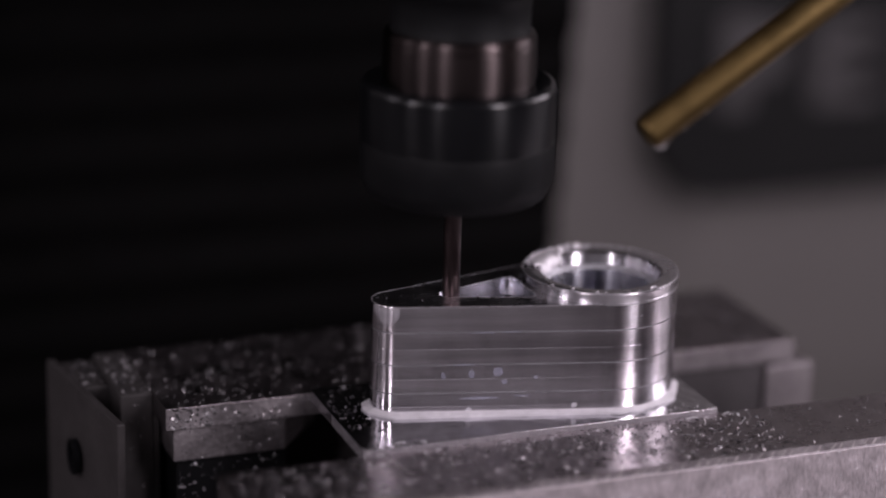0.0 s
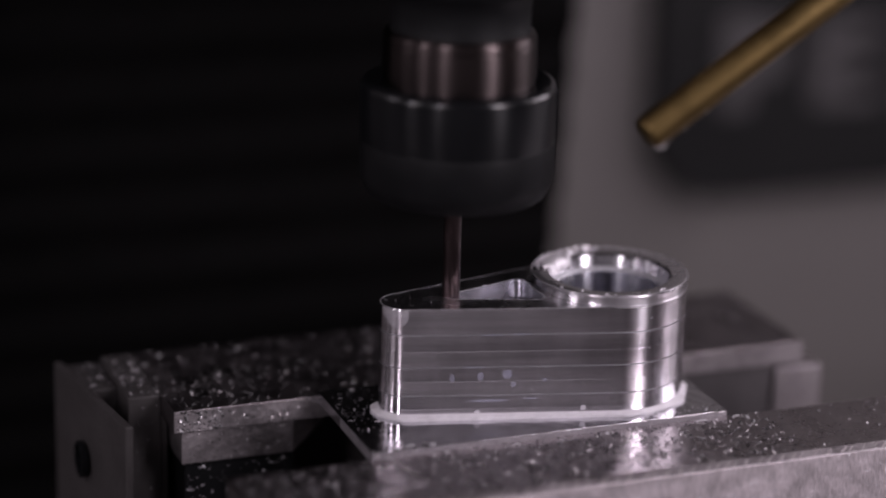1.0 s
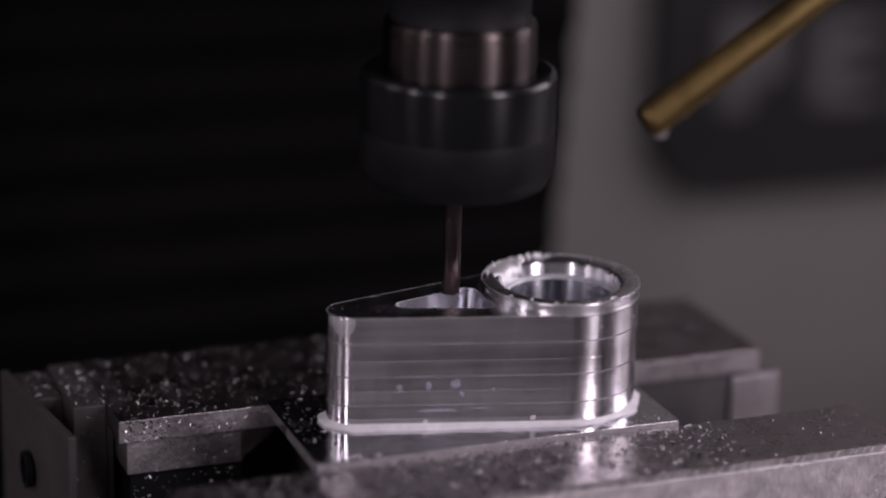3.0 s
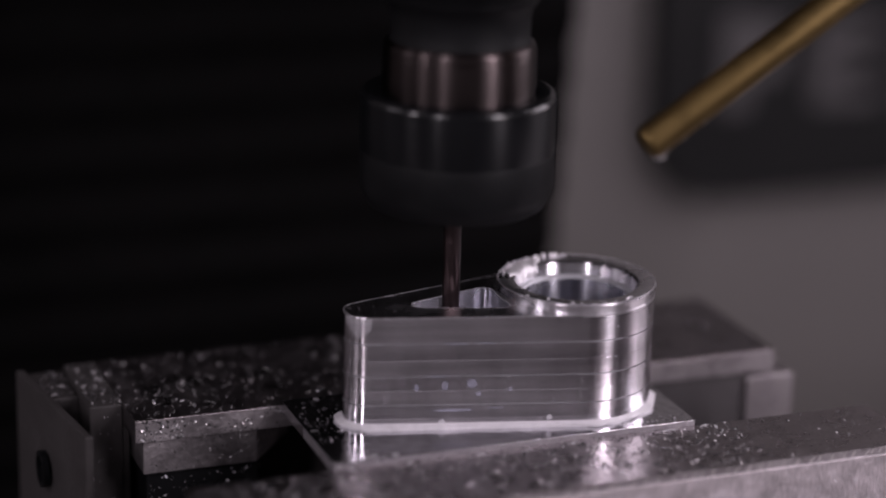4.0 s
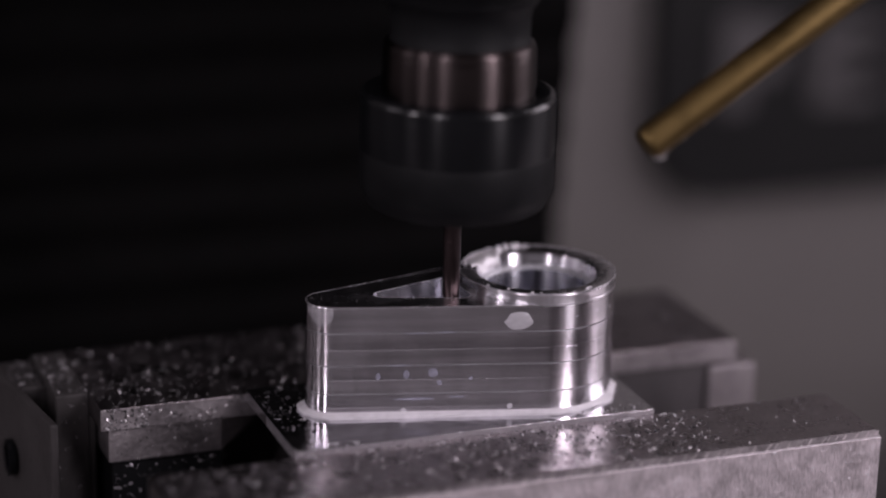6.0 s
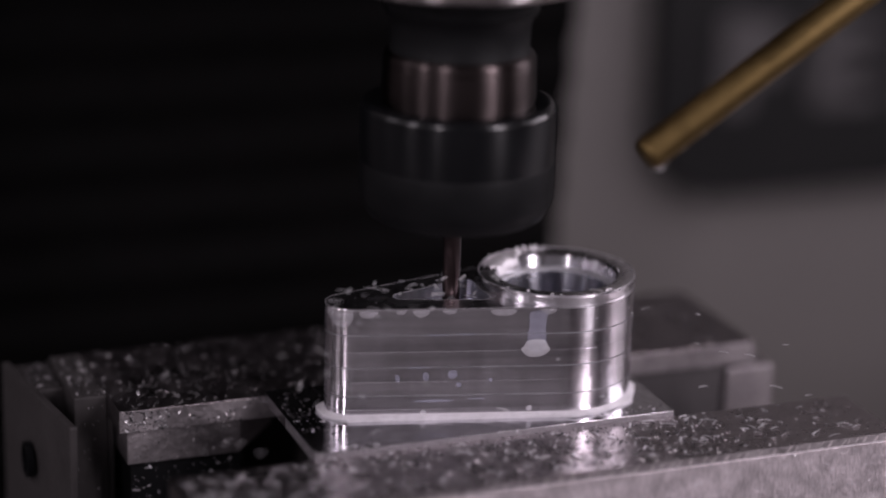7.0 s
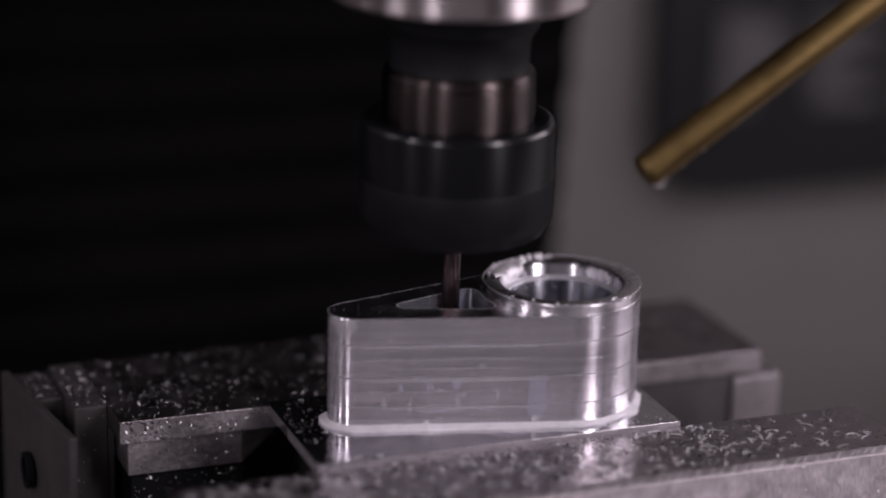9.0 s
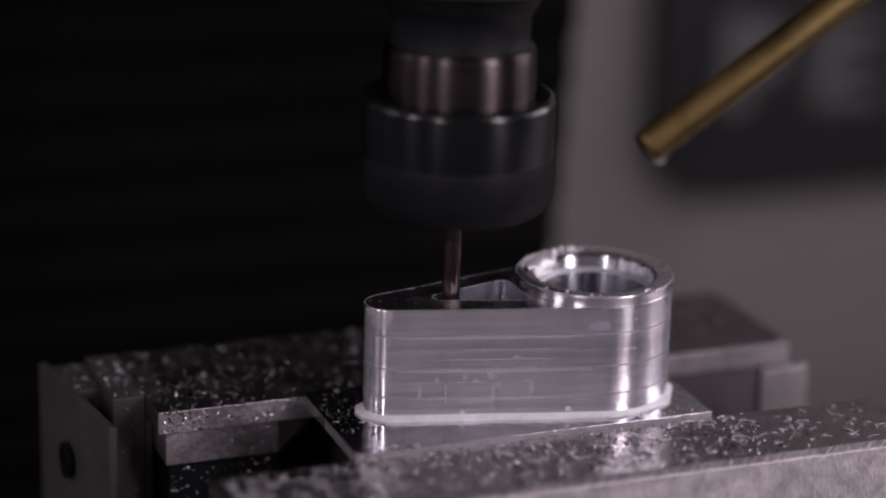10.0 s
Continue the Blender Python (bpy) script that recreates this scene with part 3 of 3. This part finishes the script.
def smears(root, seed=21):
    rng = random.Random(seed)
    marks = [(14.5, 4.3, 8.0, 0.55), (15.0, 16.6, 4.6, 0.35), (20.0, 16.7, 4.0, 0.35), (11.5, 10.6, 4.2, 0.35), (8.0, 8.6, 0.9, 1.5), (13.0, 8.9, 1.3, 1.8), (17.8, 9.3, 1.9, 1.9), (18.9, 7.3, 1.1, 1.1), (24.5, 8.0, 0.8, 0.8), (22.0, 4.6, 3.6, 0.3), (31.6, 2.6, 1.3, 1.1), (12.6, 2.1, 1.2, 1.0)]
    for x, z, w, h in marks:
        pts = [(x + 0.5 * w * math.cos(a) * rng.uniform(0.75, 1.1), z + 0.5 * h * math.sin(a) * rng.uniform(0.75, 1.1)) for a in [2 * math.pi * i / 14 for i in range(14)]]
        bm = blob(pts, 0.04)
        on_side(bm)
        part("oil_mark", bm, FILM if h > w * 0.05 and z > 3 else OIL, root, "pale dried oil mark", smooth=80)


def flung_chip(seed):
    """One curled cutting with thickness."""
    rng = random.Random(seed)
    bm = bmesh.new()
    s, w = rng.uniform(0.7, 2.6), rng.uniform(0.2, 0.6)
    loops = []
    for i in range(5):
        u = i / 4 - 0.5
        z = 0.25 * s * (0.25 - u * u) + 0.05
        loops.append([(u * s, -w * 0.5, z), (u * s, w * 0.5, z + 0.06), (u * s, w * 0.5, z + 0.1), (u * s, -w * 0.5, z + 0.05)])
    rows = loft(bm, loops)
    bm.faces.new(rows[0][::-1])
    bm.faces.new(rows[-1])
    return tagged(part("metal_chip", bm, FRESH), "curled bright aluminium chip thrown from the cutter", "metal chip", "flung chips")


# ---- spindle head ----
def spindle_head():
    root = thing("spindle_head", "milling spindle with a black collet chuck and slim cutter", "spindle")
    part("spindle_nose", turned([(0, 82.2), (22.6, 82.2), (23.2, 82.8), (23.2, 125), (0, 125)], 128), TURNED, root, "bright turned steel spindle nose", smooth=25)
    part("chuck_neck", turned([(0, 84.2), (14.2, 84.2), (14.0, 80), (13.55, 78.2), (13.2, 77.9), (13.2, 77.5), (13.5, 77.2), (12.5, 75.8), (12.1, 74.4), (12.0, 70.6), (12.3, 69.9), (12.3, 68), (0, 68)]), BLACKM, root, "matte black chuck neck", smooth=30)
    part("chuck_collar", turned([(0, 69.9), (12.3, 69.9), (12.9, 69.5), (13.2, 68.8), (13.25, 68.2), (13.05, 67.9), (13.25, 67.6), (13.35, 62), (13.0, 60.6), (0, 60.6)]), COLLAR, root, "browned steel collar", smooth=20)
    nut = [(12.8, 59.8), (16.9, 59.9), (17.05, 59.8), (17.05, 50.8), (16.9, 50.5), (12, 50.5)]
    nut = part("collet_nut", turned(nut), BLACK, root, "glossy black collet nut", smooth=30)
    part("nut_rim", turned([(12.8, 60.6), (15.9, 61.0), (16.45, 60.85), (16.85, 60.5), (17.05, 59.95), (16.9, 59.82)]), GLOSS, nut, "polished rounded rim of the nut", smooth=40)
    skirt = [(12, 50.55), (16.95, 50.55), (17.05, 50.2), (17.0, 44.0), (16.7, 43.0), (15.6, 41.0), (14.8, 40.5), (5, 40.5), (4.5, 42), (0, 42)]
    part("nut_skirt", turned(skirt), BLACKM, root, "matte black nut skirt", smooth=30)
    # two-flute cutter: lobed section, twisted below the plain shank
    bm = bmesh.new()
    n, loops = 32, []
    for z, k in [(43.0, 0), (34.5, 0), (34.0, 0)] + [(33.5 - 0.45 * i, 1) for i in range(31)]:
        twist = (33.5 - z) * 0.10
        loop = []
        for i in range(n):
            a = 2 * math.pi * i / n
            r = 1.55 - k * 0.3 * max(0.0, math.sin(2 * (a - twist))) ** 2
            loop.append((r * math.cos(a) - 0.42, r * math.sin(a) + 0.16, z))
        loops.append(loop)
    rows = loft(bm, loops)
    bm.faces.new(rows[-1])
    part("end_mill", bm, CARBIDE, root, "slim brown carbide end mill", smooth=40)
    # air and coolant pipe
    bm = bmesh.new()
    turned([(0, -0.35), (1.2, -0.3), (2.1, -0.1), (2.55, 0.15), (2.8, 0.5), (2.9, 1.0), (2.9, 118), (0, 118)], 40, bm)
    way = Vector((31.5, 0, 20.9)).normalized()
    bm.transform(Matrix.Translation((21.75, -29.55, 56.95)) @ way.to_track_quat("Z", "Y").to_matrix().to_4x4())
    pipe = part("coolant_pipe", bm, BRASS, root, "tarnished brass coolant pipe", smooth=30)
    bm = bmesh.new()
    rng = random.Random(7)
    for i in range(26):
        c = Vector((21.75, -29.55, 56.95)) + way * rng.uniform(-0.1, 2.2) * (1 if i < 18 else 5) + Vector((0.62, -0.6, -0.9)) * rng.uniform(2.15, 2.5) + Vector((rng.uniform(-0.7, 0.7), rng.uniform(-0.9, 0.9), 0))
        ret = bmesh.ops.create_icosphere(bm, subdivisions=1, radius=rng.uniform(0.10, 0.26))
        bmesh.ops.translate(bm, vec=c, verts=ret["verts"])
    part("stuck_chips", bm, FROST, pipe, "tiny chips stuck in oil under the pipe end")
    bm = box(-45, 135, -45, 130, 120, 260, 4)
    part("housing", bm, PAINT, root, "grey painted spindle housing")
    return root


# ---- surroundings ----
MARKS = ((174.4, 184.0, -15.2, 13.8), (184.0, 194.8, -5.6, 11.6), (205.4, 213.7, -15.5, 11.7), (213.7, 227.0, 4.7, 9.9), (213.7, 225.9, -4.8, -0.2), (213.7, 227.4, -15.9, -11.0))
def surroundings():
    bm = bmesh.new()
    rows, steps = [], 44
    for i in range(steps * 2 + 1):
        z = -200 + i * 7.0
        y = 142 if i % 2 else 140
        rows.append([(-112, y, z), (83 + 0.06 * z, y, z), (83 + 0.06 * z, 237, z), (-112, 237, z)])
    loft(bm, rows)
    tagged(part("way_cover", bm, BELLOWS), "pleated black way cover of the machine column", "way cover", kind="structure")
    tagged(part("wall_back", box(-900, 900, 240, 252, -400, 800, 0), PAINT), "grey painted enclosure wall", "wall", kind="structure")
    tagged(part("wall_left", box(-912, -900, -1000, 240, -400, 800, 0), PAINT), "grey painted enclosure wall", "wall", kind="structure")
    tagged(part("wall_right", box(900, 912, -1000, 240, -400, 800, 0), PAINT), "grey painted enclosure wall", "wall", kind="structure")
    tagged(part("wall_front", box(-900, 900, -1012, -1000, -400, 800, 0), PAINT), "grey painted wall", "wall", kind="structure")
    tagged(part("ceiling", box(-900, 900, -1000, 240, 800, 812, 0), PAINT), "grey painted ceiling", "ceiling", kind="structure")
    tagged(part("floor", box(-900, 900, -1000, 240, -412, -400, 0), PAINT), "grey machine floor tray", "floor", kind="structure")
    sign = thing("wall_sign", "dark rounded panel with pale marks on the grey wall", "sign")
    bm = bmesh.new()
    x0, x1, z0, z1, r = 153.2, 423.4, -42.8, 92.1, 24
    pts = []
    for cx, cz, a0 in ((x1 - r, z1 - r, 0), (x0 + r, z1 - r, 90), (x0 + r, z0 + r, 180), (x1 - r, z0 + r, 270)):
        for i in range(9):
            a = radians(a0 + 90 * i / 8)
            pts.append((cx + r * math.cos(a), cz + r * math.sin(a)))
    rows = loft(bm, [[(x, 239.5, z) for x, z in pts], [(x, 234, z) for x, z in pts]])
    bm.faces.new(rows[-1])
    part("panel", bm, SIGN, sign)
    for x0, x1, z0, z1 in MARKS:
        part("mark", box(x0, x1, 232.8, 234.2, z0, z1, 0.3), LETTER, sign)
    tagged(part("machine_table", box(-260, 300, -95, 85, -100, -60, 1.5), IRON), "grey iron machine table under the vise", "table", kind="structure")


surroundings()
VISE = vise()
PIECE, POCKET = workpiece()
BED = [
    chip_bed("metal_chips", 2600, -49, 20, 14.3, 45, 0, 0.18, 1.25, 1, "bright aluminium chips strewn on the fixed jaw"),
    chip_bed("metal_chips", 500, 20, 77, 15, 45, 0, 0.25, 1.3, 2, "bright aluminium chips strewn on the fixed jaw"),
    chip_bed("metal_chips", 6500, -47, 52, -35.1, -17.5, 0, 0.12, 1.0, 3, "small aluminium chips strewn on the moving jaw"),
    chip_bed("metal_chips", 420, 52, 79.5, -35.1, -17.5, 0, 0.12, 0.8, 4, "small aluminium chips strewn on the moving jaw"),
    chip_bed("metal_chips", 500, -46, 78, -16, 14, -34, 0.4, 2.0, 5, "aluminium chips lying on the vise bed"),
    chip_bed("metal_chips", 300, -54.8, -49.2, 23.6, 45, -0.15, 0.2, 1.3, 6, "bright aluminium chips on the jaw block"),
]
BED.append(chip_bed("metal_chips", 80, -21, 44, -18.4, -16.8, 0, 0.2, 0.9, 9, "bright aluminium chips heaped along the clamped bar"))
BED.append(chip_bed("metal_chips", 220, -45, 40, -35, -17.5, 0.05, 0.4, 1.6, 10, "long aluminium chips on the moving jaw"))
BED.append(stuck_chips("metal_chips", 120, -48.9, -40, -4.1, -0.1, 13.94, 0.2, 1.3, 45, "bright chips clotted at the fixed jaw's corner"))
BED.append(stuck_chips("metal_chips", 150, -48.9, -22, -4.1, -0.1, 13.94, 0.15, 1.0, 41, "tiny chips stuck to the fixed jaw's edge"))
BED.append(stuck_chips("metal_chips", 110, -46.5, -27, -10.6, -4.3, 14.88, 0.15, 0.9, 42, "tiny chips stuck to the stepped jaw face"))
BED.append(stuck_chips("metal_chips", 420, 0, 79, -12, -0.4, -37.02, 0.1, 0.7, 43, "tiny chips stuck to the moving jaw's front", TORN))
BED.append(chip_bed("metal_chips", 70, -23, -11, -18, -15.6, 0.98, 0.3, 1.5, 11, "bright aluminium chips caught at the bar's corner"))
BED.append(chip_bed("metal_chips", 160, -61, -55.5, 33, 45, -1.2, 0.3, 1.6, 12, "aluminium chips jammed beside the side plate"))
BED.append(chip_bed("metal_chips", 30, -13, -3.5, -1.6, 2.6, Z_TOP, 0.1, 0.55, 13, "tiny bright chips on the link's top"))
BED.append(stuck_chips("metal_chips", 90, -47, -20, -32, -11, 35.98, 0.3, 1.4, 44, "tiny chips stuck to the dark jaw block"))
BED.append(chip_bed("metal_chips", 170, -21.5, -13, -8, 13, 0.98, 0.15, 1.2, 14, "small aluminium chips on the clamped bar's end"))
BED.append(chip_bed("metal_chips", 60, 30, 44.5, -16, -13.2, 0.98, 0.15, 0.8, 15, "small aluminium chips on the clamped bar's end"))
BED.append(stuck_chips("metal_chips", 150, -46.4, -27, -26, -10.9, 16.17, 0.2, 0.9, 46, "bright chips caught on the black jaw foot", TORN))
BED.append(stuck_chips("metal_chips", 26, -54.9, -49.2, -22, -0.5, 23.26, 0.15, 0.6, 47, "tiny chips stuck to the jaw block", TORN))
BED.append(boss_flecks())
for k, (x, y, z, turn) in enumerate(((46.6, -17.6, 0.02, 20), (48.5, -18.4, 0.02, 75), (39.5, -17.9, 0.02, 5), (21.0, -18.2, 0.02, 15), (4.0, -18.0, 0.02, -10), (-9.0, -17.8, 0.02, 30), (-19.5, -17.5, 0.02, -25), (-15.0, -15.4, 0.98, 10), (-11.0, -15.8, 0.98, -15), (42.0, -15.0, 0.98, 40))):
    curl = flung_chip(300 + k)
    curl.data.transform(pose(x * MM, y * MM, z * MM, 0, 0, turn))
    BED.append(tagged(curl, "curled bright aluminium chip lying beside the clamped bar"))
smears(PIECE)
DROP = oil_drop()
TRAIL = oil_trail()
LATE_DROP = small_drop()
SEAM = seam_oil()
SHEET_OIL = oil_sheet()
FLUNG = [flung_chip(100 + i) for i in range(280)]
HEAD = spindle_head()

# the table's way in X and Y, in millimetres, as the program feeds it
TABLE = [
    (0, 0.00, 0.00), (0.1, -0.20, -0.42), (0.2, -0.52, -1.04), (0.3, -0.62, -1.58), (0.4, -0.65, -1.86), (0.5, -0.65, -1.97), (0.6, -0.46, -1.92), (0.7, -0.10, -1.88), (0.8, 0.36, -1.88), (0.9, 0.88, -1.76), (1, 1.08, -1.62), (1.1, 0.93, -1.20), (1.2, 0.50, -0.50), (1.3, -0.06, -0.04), (1.4, -0.82, 0.25), (1.5, -1.65, 0.51), (1.6, -1.90, 0.82), (1.7, -1.95, 0.83), (1.8, -1.93, 0.54), (1.9, -1.92, 0.11), (2, -2.03, -0.23), (2.3, -1.99, -0.25), (2.4, -2.95, -0.58), (2.5, -7.61, -2.43), (2.6, -9.11, -2.91), (2.7, -9.27, -3.01),
    (3.0, -9.3, -3.3), (3.5, -9.2, -4.2), (3.8, -7.99, -4.38), (3.9, -7.29, -4.31), (4, -6.53, -4.05), (4.1, -5.71, -3.83), (4.2, -4.68, -3.58), (4.3, -3.82, -3.43), (4.4, -3.05, -3.24), (4.5, -2.46, -3.14), (4.6, -1.84, -2.63), (4.7, -1.48, -2.03), (4.8, -1.31, -1.37), (4.9, -1.39, -0.63), (5, -1.69, 0.09), (5.1, -2.29, 0.50), (5.2, -3.01, 0.87), (5.3, -3.77, 1.16), (5.4, -4.56, 1.40), (5.5, -5.41, 1.67), (5.6, -6.03, 1.86), (5.7, -6.77, 2.09), (5.8, -7.55, 2.33), (5.9, -8.31, 2.50), (6, -11.16, 3.01), (6.1, -13.38, 1.78), (6.2, -12.96, -4.17),
    (6.35, -4.5, -3.6), (6.5, -2.4, -1.6), (6.7, -0.9, -0.3), (6.85, -4.2, 0.5), (7.0, -8.2, 1.1), (7.15, -12.2, 1.9), (7.3, -13.04, -4.48), (7.4, -3.92, -3.40), (7.5, -3.14, -0.52), (7.6, -0.98, -0.04), (7.7, 0.60, -0.53), (7.8, -0.48, -0.19), (7.9, -9.08, -3.20), (8, -4.36, -3.82), (8.1, -7.89, 0.94), (8.2, -11.87, 1.89), (8.3, -11.64, -4.91), (8.4, -10.15, -4.82), (8.5, -2.21, -3.36), (8.6, -2.42, -2.45), (8.7, -1.31, -1.37), (8.8, -0.14, -1.30), (8.9, -2.21, -0.24), (9, -9.23, -3.72), (9.1, -2.42, -4.00), (9.2, -10.31, 1.41), (9.3, -12.75, 2.16), (9.4, -12.44, -4.39), (9.5, -8.23, -4.86), (9.6, -1.09, -1.15), (9.7, -0.32, -2.53), (9.8, -0.80, -2.38), (9.9, -1.20, -1.83), (10, -1.70, -1.25),
]
# the head's height above its first place
RISE = [
    (0, 0), (1.9, 0), (2.0, 0.46), (2.1, 3.3), (2.2, 8.9), (2.3, 13.7), (2.4, 14.4), (2.5, 14.56), (2.6, 14.2), (2.7, 11.8), (2.9, 4.5), (3.1, 0.2), (3.3, -1.7), (3.8, -1.8), (6.2, -1.8), (6.6, -1.9), (6.9, -3.6), (7.3, -3.7), (7.8, -3.7), (7.9, 4.7), (8.0, -5.1), (8.9, -5.1), (9.0, -6.5), (9.1, -6.9), (9.5, -7.0), (9.9, -7.0), (10.0, -2.4),
]
# the pocket's floor sinks pass by pass
SINK = [(0, 19.75), (2.0, 19.75), (3.3, 18.2), (3.8, 17.95), (6.2, 17.9), (7.3, 16.0), (7.9, 15.8), (8.1, 14.6), (8.9, 14.5), (9.1, 12.8), (10.0, 12.6)]


def motions():
    rows = [(t, pose(x * MM, y * MM, 0)) for t, x, y in TABLE]
    for ob in (VISE, PIECE, *BED):
        walk(ob, rows)
    walk(HEAD, [(t, pose(0, 0, z * MM)) for t, z in RISE])
    # the drop hangs under the boss, slides from 5.8 s on and stops at the foot
    slide = [(0, 32.7, 17.4), (5.7, 32.7, 17.4), (5.85, 32.7, 18.6), (6.2, 32.7, 18.6), (7.3, 32.2, 12.1), (8.0, 31.6, 11.0), (8.3, 31.8, 7.3), (8.6, 31.8, 2.2), (8.8, 31.8, 0.9), (10, 31.8, 0.8)]
    times = np.array([r[0] for r in slide])
    rows = []
    for t, x, y in TABLE:
        along, up = float(np.interp(t, times, [r[1] for r in slide])), float(np.interp(t, times, [r[2] for r in slide]))
        rows.append((t, pose(x * MM, y * MM, 0) @ SIDE @ pose(along * MM, (0.0026 if t < 5.85 else 0.0010 if up < 2 else -0.00004), up * MM)))
    walk(DROP, rows)
    # its trail follows it down, from 7.0 s until it has drained; a small drop wells out late under the boss
    trail, late, seam = [], [], []
    for t, x, y in TABLE:
        table = pose(x * MM, y * MM, 0)
        along, up = float(np.interp(t, times, [r[1] for r in slide])), float(np.interp(t, times, [r[2] for r in slide]))
        trail.append((t, table @ SIDE @ pose((along + 0.2) * MM, -0.00002 if 6.9 < t < 9.15 else 0.0012, min(12.6, max(up, 1.8) + 0.6) * MM)))
        late.append((t, table @ SIDE @ pose(0.0368, 0.0012 if t < 9.25 else -0.00003, (18.2 - 0.35 * max(0.0, t - 9.3)) * MM)))
        out = min(1.0, max(0.0, (t - 5.75) / 0.35)) * min(1.0, max(0.0, (8.5 - t) / 0.4))
        seam.append((t, table @ pose(*(SIDE.to_3x3() @ Vector((0, (1 - out) * 0.5 * MM, 0))))))
    walk(TRAIL, trail)
    walk(LATE_DROP, late)
    walk(SEAM, seam)
    # the film wells out of the seam and covers the side between 6.3 and 7.1 s
    rows = []
    for t, x, y in TABLE:
        out = min(1.0, max(0.0, (t - 6.3) / 0.8))
        rows.append((t, pose(x * MM, y * MM, 0) @ pose(*(SIDE.to_3x3() @ Vector((0, (1 - out) * MM, 0))))))
    walk(SHEET_OIL, rows)
    # chips lie in the pocket until the cutter throws them over the moving jaw
    rng = random.Random(31)
    for ob in FLUNG:
        start = Vector((rng.uniform(1.5, 11), rng.uniform(-1.5, 3), 17.0))
        end = Vector((-46 + 122 * rng.random() ** 1.5, rng.uniform(-34, -18.5), 0.02))
        go, turn = rng.uniform(6.25, 7.0), rng.uniform(0, 180)
        rows = []
        for t, x, y in TABLE:
            u = min(1.0, max(0.0, (t - go) / 0.25))
            p = start.lerp(end, u) + Vector((0, 0, 70 * u * (1 - u)))
            rows.append((t, pose((x + p.x) * MM, (y + p.y) * MM, p.z * MM, 0, 0, turn + 60 * u)))
        walk(ob, rows)
    walk(POCKET, [(t, pose(0, 0, z * MM)) for t, z in SINK])


motions()
